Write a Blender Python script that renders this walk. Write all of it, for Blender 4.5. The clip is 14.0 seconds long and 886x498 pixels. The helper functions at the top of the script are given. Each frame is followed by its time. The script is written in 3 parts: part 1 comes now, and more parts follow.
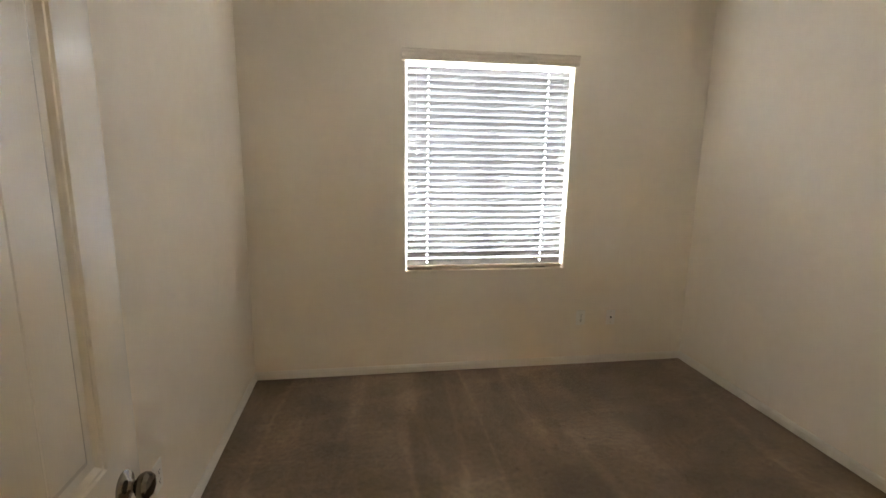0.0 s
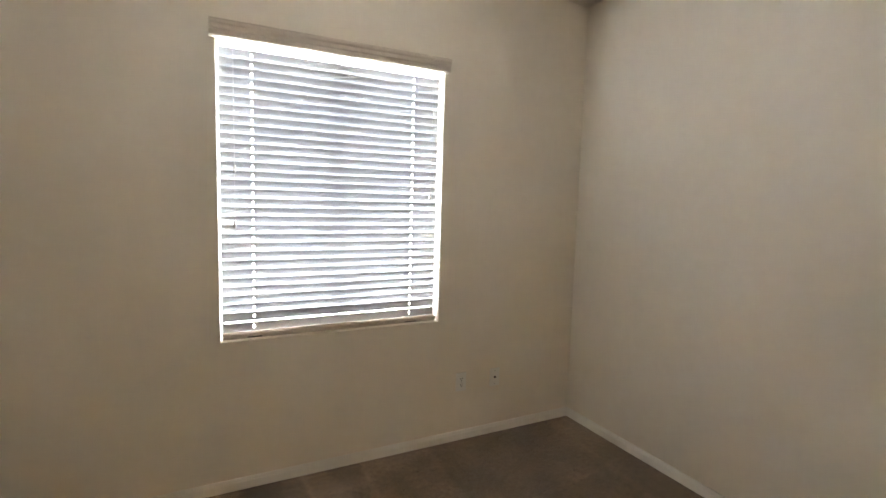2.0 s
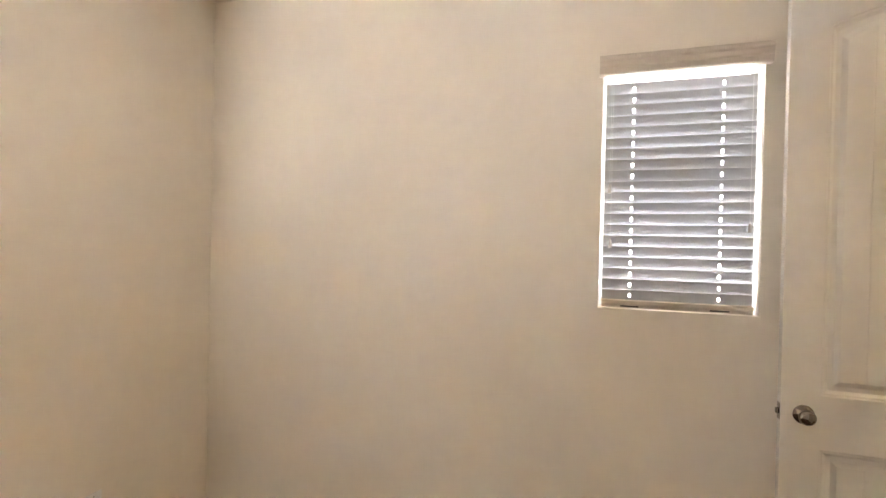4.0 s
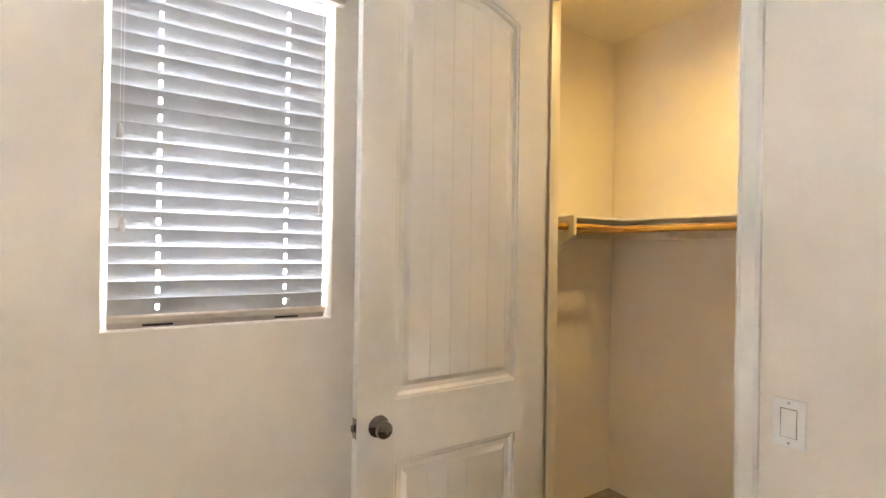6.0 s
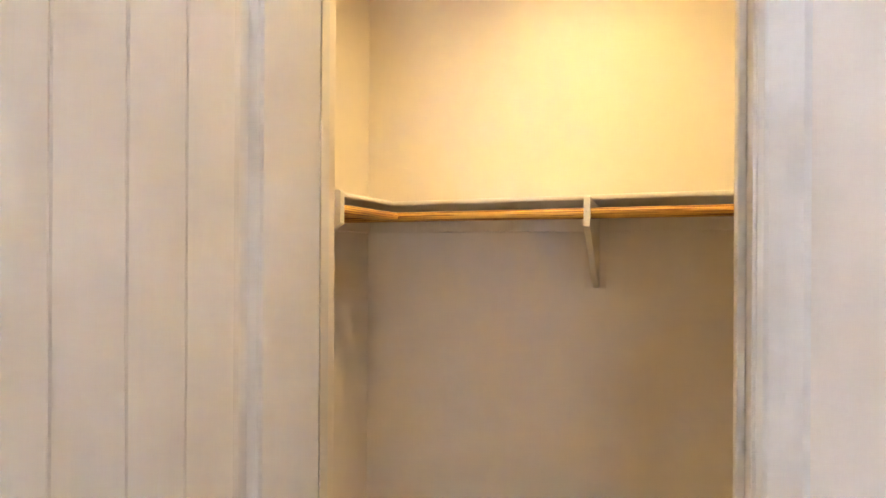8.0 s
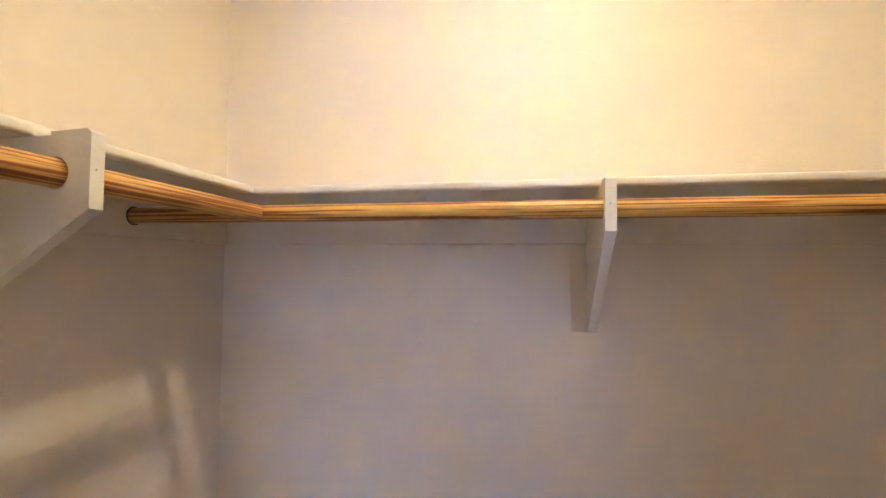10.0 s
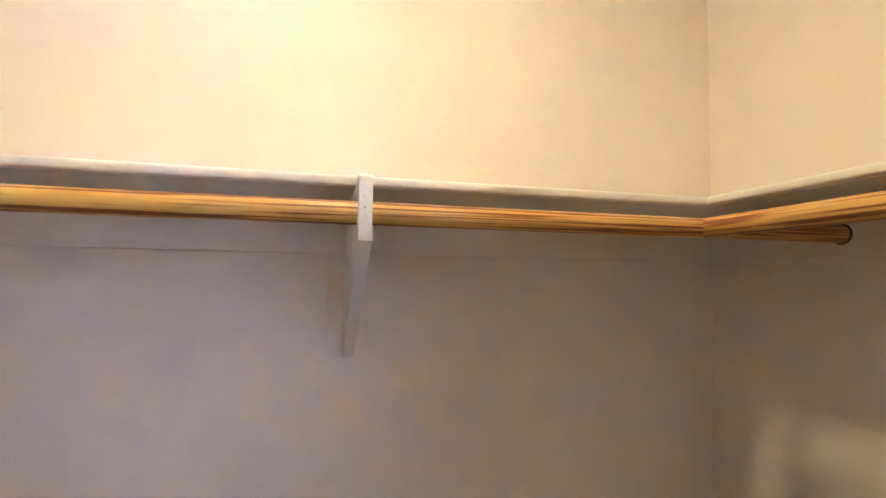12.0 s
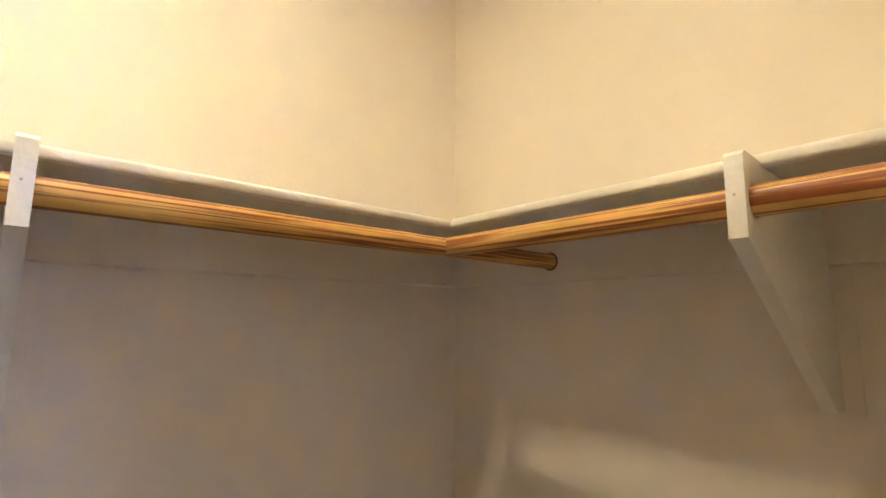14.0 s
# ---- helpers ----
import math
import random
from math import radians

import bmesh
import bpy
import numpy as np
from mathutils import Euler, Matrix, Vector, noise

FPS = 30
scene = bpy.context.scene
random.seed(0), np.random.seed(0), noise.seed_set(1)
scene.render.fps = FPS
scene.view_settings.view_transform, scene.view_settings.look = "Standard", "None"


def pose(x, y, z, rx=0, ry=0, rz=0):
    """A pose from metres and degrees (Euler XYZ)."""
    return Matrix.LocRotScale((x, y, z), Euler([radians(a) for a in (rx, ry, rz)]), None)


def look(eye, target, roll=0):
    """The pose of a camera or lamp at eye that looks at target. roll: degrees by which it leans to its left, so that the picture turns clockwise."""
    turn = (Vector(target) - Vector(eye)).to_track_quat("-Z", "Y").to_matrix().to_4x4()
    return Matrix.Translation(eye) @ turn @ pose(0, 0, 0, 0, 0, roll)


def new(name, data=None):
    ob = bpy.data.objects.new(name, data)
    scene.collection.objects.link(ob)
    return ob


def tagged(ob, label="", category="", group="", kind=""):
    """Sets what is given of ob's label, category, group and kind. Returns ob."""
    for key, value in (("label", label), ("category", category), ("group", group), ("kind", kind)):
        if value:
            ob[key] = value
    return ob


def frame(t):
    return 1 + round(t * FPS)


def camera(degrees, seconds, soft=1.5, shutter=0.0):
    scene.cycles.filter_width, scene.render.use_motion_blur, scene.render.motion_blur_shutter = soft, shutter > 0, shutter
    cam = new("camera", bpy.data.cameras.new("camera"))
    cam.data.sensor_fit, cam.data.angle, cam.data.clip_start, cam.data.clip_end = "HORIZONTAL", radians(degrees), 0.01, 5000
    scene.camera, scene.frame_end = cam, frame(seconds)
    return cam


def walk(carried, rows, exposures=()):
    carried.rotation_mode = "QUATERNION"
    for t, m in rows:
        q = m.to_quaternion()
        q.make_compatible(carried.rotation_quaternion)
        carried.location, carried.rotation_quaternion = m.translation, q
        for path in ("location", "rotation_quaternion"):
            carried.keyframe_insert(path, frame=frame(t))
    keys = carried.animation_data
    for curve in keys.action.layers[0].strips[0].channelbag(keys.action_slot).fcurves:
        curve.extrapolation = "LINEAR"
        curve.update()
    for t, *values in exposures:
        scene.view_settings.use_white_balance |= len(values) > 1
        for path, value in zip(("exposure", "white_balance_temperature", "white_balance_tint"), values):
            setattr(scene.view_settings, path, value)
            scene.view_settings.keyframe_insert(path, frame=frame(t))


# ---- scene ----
cam = camera(84.4, 14.0)
PATH = [
    (0, (-2.465, -3.377, 1.569), (-2.161, -1.436, 1.196), 0.8),
    (0.5, (-2.444, -3.129, 1.567), (-2.113, -1.195, 1.181), 1.1),
    (1, (-2.399, -2.917, 1.548), (-1.944, -1.005, 1.178), 1.4),
    (1.5, (-2.348, -2.720, 1.514), (-1.684, -0.858, 1.212), 1.6),
    (2, (-2.314, -2.523, 1.477), (-1.401, -0.755, 1.277), 1.6),
    (2.5, (-2.327, -2.304, 1.460), (-1.067, -0.756, 1.336), 1.6),
    (3, (-2.256, -2.181, 1.443), (-0.738, -0.880, 1.387), 1.3),
    (3.5, (-2.156, -2.095, 1.453), (-0.462, -1.033, 1.441), 1.2),
    (4, (-2.094, -1.992, 1.485), (-0.194, -1.369, 1.470), 1.3),
    (4.2, (-2.047, -1.930, 1.530), (-0.088, -1.532, 1.486), 0.8),
    (6.3, (-1.270, -2.057, 1.451), (0.269, -3.335, 1.464), 0.8),
    (6.5, (-1.174, -2.103, 1.451), (0.276, -3.480, 1.461), 0.8),
    (7, (-0.984, -2.274, 1.450), (0.248, -3.849, 1.446), 1.3),
    (7.2, (-0.901, -2.334, 1.455), (0.213, -3.995, 1.436), 0.8),
    (9.3, (-0.406, -3.122, 1.464), (0.082, -5.061, 1.517), 0.4),
    (9.5, (-0.385, -3.184, 1.463), (0.074, -5.130, 1.530), 0.2),
    (10, (-0.360, -3.316, 1.467), (0.034, -5.275, 1.550), 0.5),
    (10.5, (-0.372, -3.404, 1.465), (-0.169, -5.390, 1.574), 0.5),
    (11, (-0.365, -3.430, 1.466), (-0.407, -5.425, 1.598), 0.3),
    (11.5, (-0.383, -3.467, 1.472), (-0.676, -5.441, 1.612), 0.2),
    (12, (-0.417, -3.498, 1.483), (-0.902, -5.435, 1.603), 0.7),
    (12.5, (-0.436, -3.510, 1.469), (-1.113, -5.385, 1.630), 0.5),
    (13, (-0.441, -3.522, 1.472), (-1.335, -5.305, 1.630), 0.8),
    (13.5, (-0.456, -3.535, 1.461), (-1.563, -5.188, 1.669), 0.9),
    (14, (-0.480, -3.553, 1.449), (-1.785, -5.043, 1.728), 0.5),
]
EXPOSURES = [(0.0, 2.17, 7900, 23), (2.0, 2.17, 7600, 23), (3.0, 2.22, 8150, 27), (3.5, 2.48, 8600, 28), (4.0, 2.94, 8200, 29), (4.2, 3.08, 7300, 26),
             (6.5, 3.33, 7600, 27), (7.2, 3.45, 7500, 28), (9.3, 3.52, 5400, 38), (11.0, 3.5, 5150, 38), (14.0, 3.62, 5100, 33)]
walk(cam, [(t, look(eye, target, roll)) for t, eye, target, roll in PATH], EXPOSURES)

# ---- plan, in metres: north wall y = 0, east wall x = 0, floor z = 0 ----
XW, YS, H = -3.261, -3.370, 2.743           # west wall, south wall, ceiling
YJ, YC = -3.425, -3.466                     # end of the closet's door lining; closet side of that wall
YE = -3.225                                 # the wall of the bedroom doorway stands forward a little
XCE, XCW, YB = 0.525, -1.405, -4.558        # closet east, west and back walls
WIN1 = (-2.203, -1.028, 0.761, 2.226)       # window in the north wall: x0, x1, z0, z1
WIN2 = (-2.549, -1.977, 1.245, 2.226)       # window in the east wall: y0, y1, z0, z1
ENTRY = (-2.953, -2.113, 2.45)              # doorways: x0, x1, top
CLOSET = (-0.769, -0.045, 2.45)
WALL = 0.14
SHELF_X1, SHELF_X0, SHELF_Y = 0.236, -1.106, -4.250   # shelf fronts: east, west, back
SHELF_Z = 1.623                             # underside of the shelf
ROD_Z, ROD_R = 1.577, 0.0175
ROD_Y, ROD_X1, ROD_X0 = -4.219, 0.205, -1.072         # the rods hang a little in front of the shelves
KNOB_Z = 0.929

# ---- light ----
world = bpy.data.worlds.new("sky")
world.use_nodes = True
scene.world = world
sky = world.node_tree.nodes.new("ShaderNodeTexSky")
sky.sky_type = "NISHITA"
sky.sun_disc = False
sky.sun_elevation, sky.sun_rotation = radians(50), radians(200)
world.node_tree.links.new(sky.outputs["Color"], world.node_tree.nodes["Background"].inputs["Color"])
world.node_tree.nodes["Background"].inputs["Strength"].default_value = 0.1
sun = new("sun", bpy.data.lights.new("sun", "SUN"))
sun.data.energy, sun.data.angle, sun.data.color = 2.0, radians(0.5), (1.0, 0.95, 0.88)
sun.matrix_world = look((0, -8, 12), (0, 0, 2))


def sky_lamp(name, place, target, width, height, watts, colour):
    """Daylight that stands outside a window's opening."""
    lamp = new(name, bpy.data.lights.new(name, "AREA"))
    lamp.data.shape, lamp.data.size, lamp.data.size_y = "RECTANGLE", width, height
    lamp.data.energy, lamp.data.color = watts, colour
    lamp.matrix_world = look(place, target)
    return lamp


sky_lamp("window_daylight", (-1.60, 0.60, 1.45), (-1.60, 0.0, 1.45), 1.9, 2.3, 90, (0.68, 0.87, 1.0))
sky_lamp("window_daylight", (0.55, -2.25, 1.62), (0.0, -2.25, 1.62), 1.2, 1.8, 14, (0.68, 0.87, 1.0))
# light that the sunlit ground outside throws up at the windows
sky_lamp("ground_daylight", (-1.60, 1.70, -0.12), (-1.60, 0.0, 1.45), 2.4, 1.3, 830, (0.68, 0.865, 1.0))
sky_lamp("ground_daylight", (1.70, -2.25, -0.08), (0.0, -2.25, 1.65), 2.0, 1.4, 150, (0.68, 0.865, 1.0))
LAMP_STRENGTH = 26.5                        # the closet's ceiling lamp


# ---- materials ----
def material(name, colour, rough=0.6, metal=0.0, spread=0.06, scale=30.0, bump=0.0, bump_scale=200.0, large=3.0, grain=1.0):
    """A painted or plain surface: base colour that varies at two scales, and fine relief."""
    m = bpy.data.materials.new(name)
    m.use_nodes = True
    nodes, links = m.node_tree.nodes, m.node_tree.links
    shader = nodes["Principled BSDF"]
    shader.inputs["Roughness"].default_value = rough
    shader.inputs["Metallic"].default_value = metal
    where = nodes.new("ShaderNodeTexCoord")
    fine, broad = nodes.new("ShaderNodeTexNoise"), nodes.new("ShaderNodeTexNoise")
    fine.inputs["Scale"].default_value, broad.inputs["Scale"].default_value = scale, large
    fine.inputs["Detail"].default_value, broad.inputs["Detail"].default_value = 4, 3
    add = nodes.new("ShaderNodeMath")
    add.operation = "ADD"
    ramp = nodes.new("ShaderNodeMapRange")
    ramp.inputs["From Min"].default_value, ramp.inputs["From Max"].default_value = 0.6, 1.4
    ramp.inputs["To Min"].default_value, ramp.inputs["To Max"].default_value = 1 - spread, 1 + spread
    tint = nodes.new("ShaderNodeVectorMath")
    tint.operation = "SCALE"
    tint.inputs[0].default_value = colour
    for tex in (fine, broad):
        links.new(where.outputs["Object"], tex.inputs["Vector"])
    links.new(fine.outputs["Fac"], add.inputs[0])
    links.new(broad.outputs["Fac"], add.inputs[1])
    links.new(add.outputs[0], ramp.inputs["Value"])
    links.new(ramp.outputs[0], tint.inputs["Scale"])
    links.new(tint.outputs[0], shader.inputs["Base Color"])
    if bump:
        relief, push = nodes.new("ShaderNodeTexNoise"), nodes.new("ShaderNodeBump")
        relief.inputs["Scale"].default_value, relief.inputs["Detail"].default_value = bump_scale, 3
        push.inputs["Strength"].default_value, push.inputs["Distance"].default_value = bump, 0.002
        along = nodes.new("ShaderNodeMapping")
        along.inputs["Scale"].default_value = (1, 1, grain)
        links.new(where.outputs["Object"], along.inputs["Vector"])
        links.new(along.outputs[0], relief.inputs["Vector"])
        links.new(relief.outputs["Fac"], push.inputs["Height"])
        links.new(push.outputs["Normal"], shader.inputs["Normal"])
    return m


WALL_PAINT = material("wall_paint", (0.85, 0.773, 0.667), 0.75, spread=0.025, scale=14, bump=0.2, bump_scale=130)
CEILING_PAINT = material("ceiling_paint", (0.85, 0.783, 0.69), 0.85, spread=0.03, scale=20, bump=0.6, bump_scale=80)
TRIM_PAINT = material("trim_paint", (0.80, 0.765, 0.70), 0.38, spread=0.03, scale=40, bump=0.06, bump_scale=90)
DOOR_PAINT = material("door_paint", (0.80, 0.765, 0.70), 0.25, spread=0.03, scale=25, bump=0.16, bump_scale=240, grain=0.03)
SHELF_PAINT = material("shelf_paint", (0.86, 0.83, 0.77), 0.5, spread=0.05, scale=60, bump=0.35, bump_scale=140)
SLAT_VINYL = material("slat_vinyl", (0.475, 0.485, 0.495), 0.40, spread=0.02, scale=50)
RAIL_VINYL = material("rail_vinyl", (0.66, 0.565, 0.47), 0.42, spread=0.03, scale=50)
FRAME_VINYL = material("frame_vinyl", (0.80, 0.80, 0.79), 0.4, spread=0.02)
PLATE_PLASTIC = material("plate_plastic", (0.84, 0.82, 0.77), 0.32, spread=0.02)
DARK_SLOT = material("dark_slot", (0.03, 0.028, 0.025), 0.6)
NICKEL = material("satin_nickel", (0.27, 0.25, 0.23), 0.09, metal=1.0, spread=0.04, scale=60)
STEEL = material("screw_steel", (0.5, 0.48, 0.45), 0.35, metal=1.0)
CORD = material("cord", (0.86, 0.86, 0.86), 0.8, spread=0.05)
TASSEL = material("tassel_plastic", (0.62, 0.60, 0.56), 0.4, spread=0.05)
LINT = material("lint", (0.035, 0.028, 0.022), 0.9, spread=0.3)
SOIL = material("dry_soil", (0.30, 0.26, 0.21), 0.9, spread=0.2, scale=2.0, large=0.3)
STUCCO = material("stucco", (0.55, 0.48, 0.40), 0.9, spread=0.05, bump=0.5, bump_scale=60)


def carpet_material():
    """Cut-pile carpet: fine tufts, soft blotches, and the light and dark lanes that a vacuum cleaner leaves."""
    m = bpy.data.materials.new("carpet")
    m.use_nodes = True
    nodes, links = m.node_tree.nodes, m.node_tree.links
    shader = nodes["Principled BSDF"]
    shader.inputs["Roughness"].default_value = 0.95
    shader.inputs["Specular IOR Level"].default_value = 0.1
    shader.inputs["Sheen Weight"].default_value = 0.25
    shader.inputs["Sheen Roughness"].default_value = 0.5
    where = nodes.new("ShaderNodeTexCoord")

    def noise_at(scale, detail, stretch=(1, 1, 1), turn=0.0):
        place, tex = nodes.new("ShaderNodeMapping"), nodes.new("ShaderNodeTexNoise")
        place.inputs["Scale"].default_value = stretch
        place.inputs["Rotation"].default_value = (0, 0, radians(turn))
        tex.inputs["Scale"].default_value, tex.inputs["Detail"].default_value = scale, detail
        links.new(where.outputs["Object"], place.inputs["Vector"])
        links.new(place.outputs[0], tex.inputs["Vector"])
        return tex.outputs["Fac"]

    def spread_to(value, low, high, a, b):
        node = nodes.new("ShaderNodeMapRange")
        node.inputs["From Min"].default_value, node.inputs["From Max"].default_value = low, high
        node.inputs["To Min"].default_value, node.inputs["To Max"].default_value = a, b
        links.new(value, node.inputs["Value"])
        return node.outputs[0]

    def times(a, b):
        node = nodes.new("ShaderNodeMath")
        node.operation = "MULTIPLY"
        links.new(a, node.inputs[0])
        links.new(b, node.inputs[1])
        return node.outputs[0]

    tufts = noise_at(420, 3)
    clumps = spread_to(noise_at(38, 4), 0.3, 0.7, 0.78, 1.22)
    patches = spread_to(noise_at(2.6, 9), 0.38, 0.64, 0.80, 1.18)
    lanes = spread_to(noise_at(1.3, 4, (1.5, 0.22, 1), 8), 0.485, 0.515, 0.90, 1.10)
    across = spread_to(noise_at(1.4, 7, (0.5, 1.3, 1), -20), 0.50, 0.56, 0.95, 1.12)

    def streaks(tex, wide, strong):
        """Thin light lines where the pile lies the other way, along the middle of a stretched noise."""
        shift, size = nodes.new("ShaderNodeMath"), nodes.new("ShaderNodeMath")
        shift.operation, size.operation = "SUBTRACT", "ABSOLUTE"
        shift.inputs[1].default_value = 0.5
        links.new(tex, shift.inputs[0])
        links.new(shift.outputs[0], size.inputs[0])
        return spread_to(size.outputs[0], 0.0, wide, strong, 1.0)

    long_marks = streaks(noise_at(0.9, 2, (1.6, 0.16, 1), 10), 0.020, 1.26)
    cross_marks = streaks(noise_at(0.8, 2, (0.22, 1.5, 1), -14), 0.016, 1.14)
    value = times(times(times(spread_to(tufts, 0.25, 0.75, 0.66, 1.34), clumps), times(patches, lanes)), times(across, times(long_marks, cross_marks)))
    tint = nodes.new("ShaderNodeVectorMath")
    tint.operation = "SCALE"
    tint.inputs[0].default_value = (0.190, 0.132, 0.090)
    links.new(value, tint.inputs["Scale"])
    links.new(tint.outputs[0], shader.inputs["Base Color"])
    push = nodes.new("ShaderNodeBump")
    push.inputs["Strength"].default_value, push.inputs["Distance"].default_value = 0.8, 0.006
    links.new(tufts, push.inputs["Height"])
    links.new(push.outputs["Normal"], shader.inputs["Normal"])
    return m


def pine_material():
    """Varnished pine with its grain along the length of the rod (local z)."""
    m = bpy.data.materials.new("varnished_pine")
    m.use_nodes = True
    nodes, links = m.node_tree.nodes, m.node_tree.links
    shader = nodes["Principled BSDF"]
    shader.inputs["Roughness"].default_value = 0.42
    where, place, tex = nodes.new("ShaderNodeTexCoord"), nodes.new("ShaderNodeMapping"), nodes.new("ShaderNodeTexNoise")
    place.inputs["Scale"].default_value = (1, 1, 0.012)
    tex.inputs["Scale"].default_value, tex.inputs["Detail"].default_value = 230, 2
    warp, ramp = nodes.new("ShaderNodeTexNoise"), nodes.new("ShaderNodeValToRGB")
    warp.inputs["Scale"].default_value = 6
    links.new(where.outputs["Object"], place.inputs["Vector"])
    links.new(place.outputs[0], tex.inputs["Vector"])
    links.new(where.outputs["Object"], warp.inputs["Vector"])
    ramp.color_ramp.elements[0].position, ramp.color_ramp.elements[0].color = 0.44, (0.30, 0.09, 0.012, 1)
    ramp.color_ramp.elements[1].position, ramp.color_ramp.elements[1].color = 0.52, (0.78, 0.45, 0.085, 1)
    links.new(tex.outputs["Fac"], ramp.inputs["Fac"])
    mix = nodes.new("ShaderNodeMix")
    mix.data_type, mix.blend_type = "RGBA", "MULTIPLY"
    mix.inputs["Factor"].default_value = 0.12
    links.new(ramp.outputs["Color"], mix.inputs["A"])
    links.new(warp.outputs["Color"], mix.inputs["B"])
    links.new(mix.outputs["Result"], shader.inputs["Base Color"])
    return m


def glass_material():
    m = bpy.data.materials.new("window_glass")
    m.use_nodes = True
    shader = m.node_tree.nodes["Principled BSDF"]
    shader.inputs["Transmission Weight"].default_value = 1.0
    shader.inputs["Roughness"].default_value = 0.0
    shader.inputs["IOR"].default_value = 1.45
    return m


def lamp_glass_material():
    m = bpy.data.materials.new("lit_lamp_glass")
    m.use_nodes = True
    shader = m.node_tree.nodes["Principled BSDF"]
    shader.inputs["Base Color"].default_value = (0.85, 0.8, 0.7, 1)
    shader.inputs["Emission Color"].default_value = (1.0, 0.795, 0.30, 1)
    shader.inputs["Emission Strength"].default_value = LAMP_STRENGTH
    return m


CARPET, PINE, GLASS, LAMP_GLASS = carpet_material(), pine_material(), glass_material(), lamp_glass_material()


# ---- shapes ----
def mesh_of(bm, name, mat, smooth=None):
    bmesh.ops.recalc_face_normals(bm, faces=bm.faces[:])
    me = bpy.data.meshes.new(name)
    bm.to_mesh(me)
    bm.free()
    me.materials.append(mat)
    if smooth is not None:
        me.shade_smooth()
        me.set_sharp_from_angle(angle=radians(smooth))
    return me


def part(name, bm, mat, parent=None, label="", smooth=None, place=None):
    """One mesh object made of a bmesh, under a thing or a part."""
    ob = new(name, mesh_of(bm, name, mat, smooth) if isinstance(bm, bmesh.types.BMesh) else bm)
    if place is not None:
        ob.matrix_basis = place
    if parent is not None:
        ob.parent = parent
    if label:
        ob["label"] = label
    return ob


def thing(name, place, label, category, group="", kind=""):
    ob = new(name)
    ob.empty_display_size = 0.1
    ob.matrix_basis = place
    return tagged(ob, label, category, group, kind)


def box(bm, x0, x1, y0, y1, z0, z1, bevel=0.0, segments=2):
    made = bmesh.ops.create_cube(bm, size=1, matrix=Matrix.LocRotScale(((x0 + x1) / 2, (y0 + y1) / 2, (z0 + z1) / 2), None, (x1 - x0, y1 - y0, z1 - z0)))
    if bevel:
        edges = list({e for v in made["verts"] for e in v.link_edges})
        bmesh.ops.bevel(bm, geom=edges, offset=bevel, segments=segments, affect="EDGES", profile=0.5)
    return bm


def boxed(*args, bevel=0.0, segments=2):
    return box(bmesh.new(), *args, bevel=bevel, segments=segments)


def slab(us, vs, skip, at):
    """A solid sheet on a grid of u and v lines, with holes where skip(i, j); at(u, v, side) gives the place on face 0 or 1."""
    bm = bmesh.new()
    grid = {(i, j, s): bm.verts.new(at(u, v, s)) for i, u in enumerate(us) for j, v in enumerate(vs) for s in (0, 1)}
    full = {(i, j) for i in range(len(us) - 1) for j in range(len(vs) - 1) if not skip(i, j)}
    for i, j in full:
        for s in (0, 1):
            bm.faces.new([grid[a, b, s] for a, b in ((i, j), (i + 1, j), (i + 1, j + 1), (i, j + 1))])
        for di, dj, a, b in ((-1, 0, (i, j), (i, j + 1)), (1, 0, (i + 1, j), (i + 1, j + 1)), (0, -1, (i, j), (i + 1, j)), (0, 1, (i, j + 1), (i + 1, j + 1))):
            if (i + di, j + dj) not in full:
                bm.faces.new([grid[(*a, 0)], grid[(*b, 0)], grid[(*b, 1)], grid[(*a, 1)]])
    bmesh.ops.delete(bm, geom=[v for v in bm.verts if not v.link_faces], context="VERTS")
    return bm


def lathe(profile, steps=28):
    """A body turned about z from (radius, height) pairs."""
    bm = bmesh.new()
    rings = []
    for r, z in profile:
        rings.append([bm.verts.new((r * math.cos(2 * math.pi * k / steps), r * math.sin(2 * math.pi * k / steps), z)) for k in range(steps)])
    for a, b in zip(rings, rings[1:]):
        for k in range(steps):
            bm.faces.new([a[k], a[(k + 1) % steps], b[(k + 1) % steps], b[k]])
    bm.faces.new(rings[0]), bm.faces.new(rings[-1])
    return bm


def extrude(outline, length):
    """A bar along x of that length with a profile of (y, z) pairs."""
    bm = bmesh.new()
    ends = [[bm.verts.new((x, y, z)) for y, z in outline] for x in (0, length)]
    n = len(outline)
    for k in range(n):
        bm.faces.new([ends[0][k], ends[0][(k + 1) % n], ends[1][(k + 1) % n], ends[1][k]])
    bm.faces.new(ends[0]), bm.faces.new(ends[1])
    return bm


# ---- the large structure ----
def wall(name, axis, face, back, span, height, holes=(), label="off-white painted drywall wall with light orange-peel texture"):
    """A wall across x ("x": it runs along x, its faces at y = face and back) or along y, with openings (u0, u1, z0, z1)."""
    us = sorted({*span, *(h[0] for h in holes), *(h[1] for h in holes)})
    zs = sorted({0.0, height, *(h[2] for h in holes), *(h[3] for h in holes)})

    def skip(i, j):
        u, z = (us[i] + us[i + 1]) / 2, (zs[j] + zs[j + 1]) / 2
        return any(h[0] < u < h[1] and h[2] < z < h[3] for h in holes)

    def at(u, z, s):
        w = (face, back)[s]
        return (u, w, z) if axis == "x" else (w, u, z)

    return tagged(part(name, slab(us, zs, skip, at), WALL_PAINT), label, "wall", kind="structure")


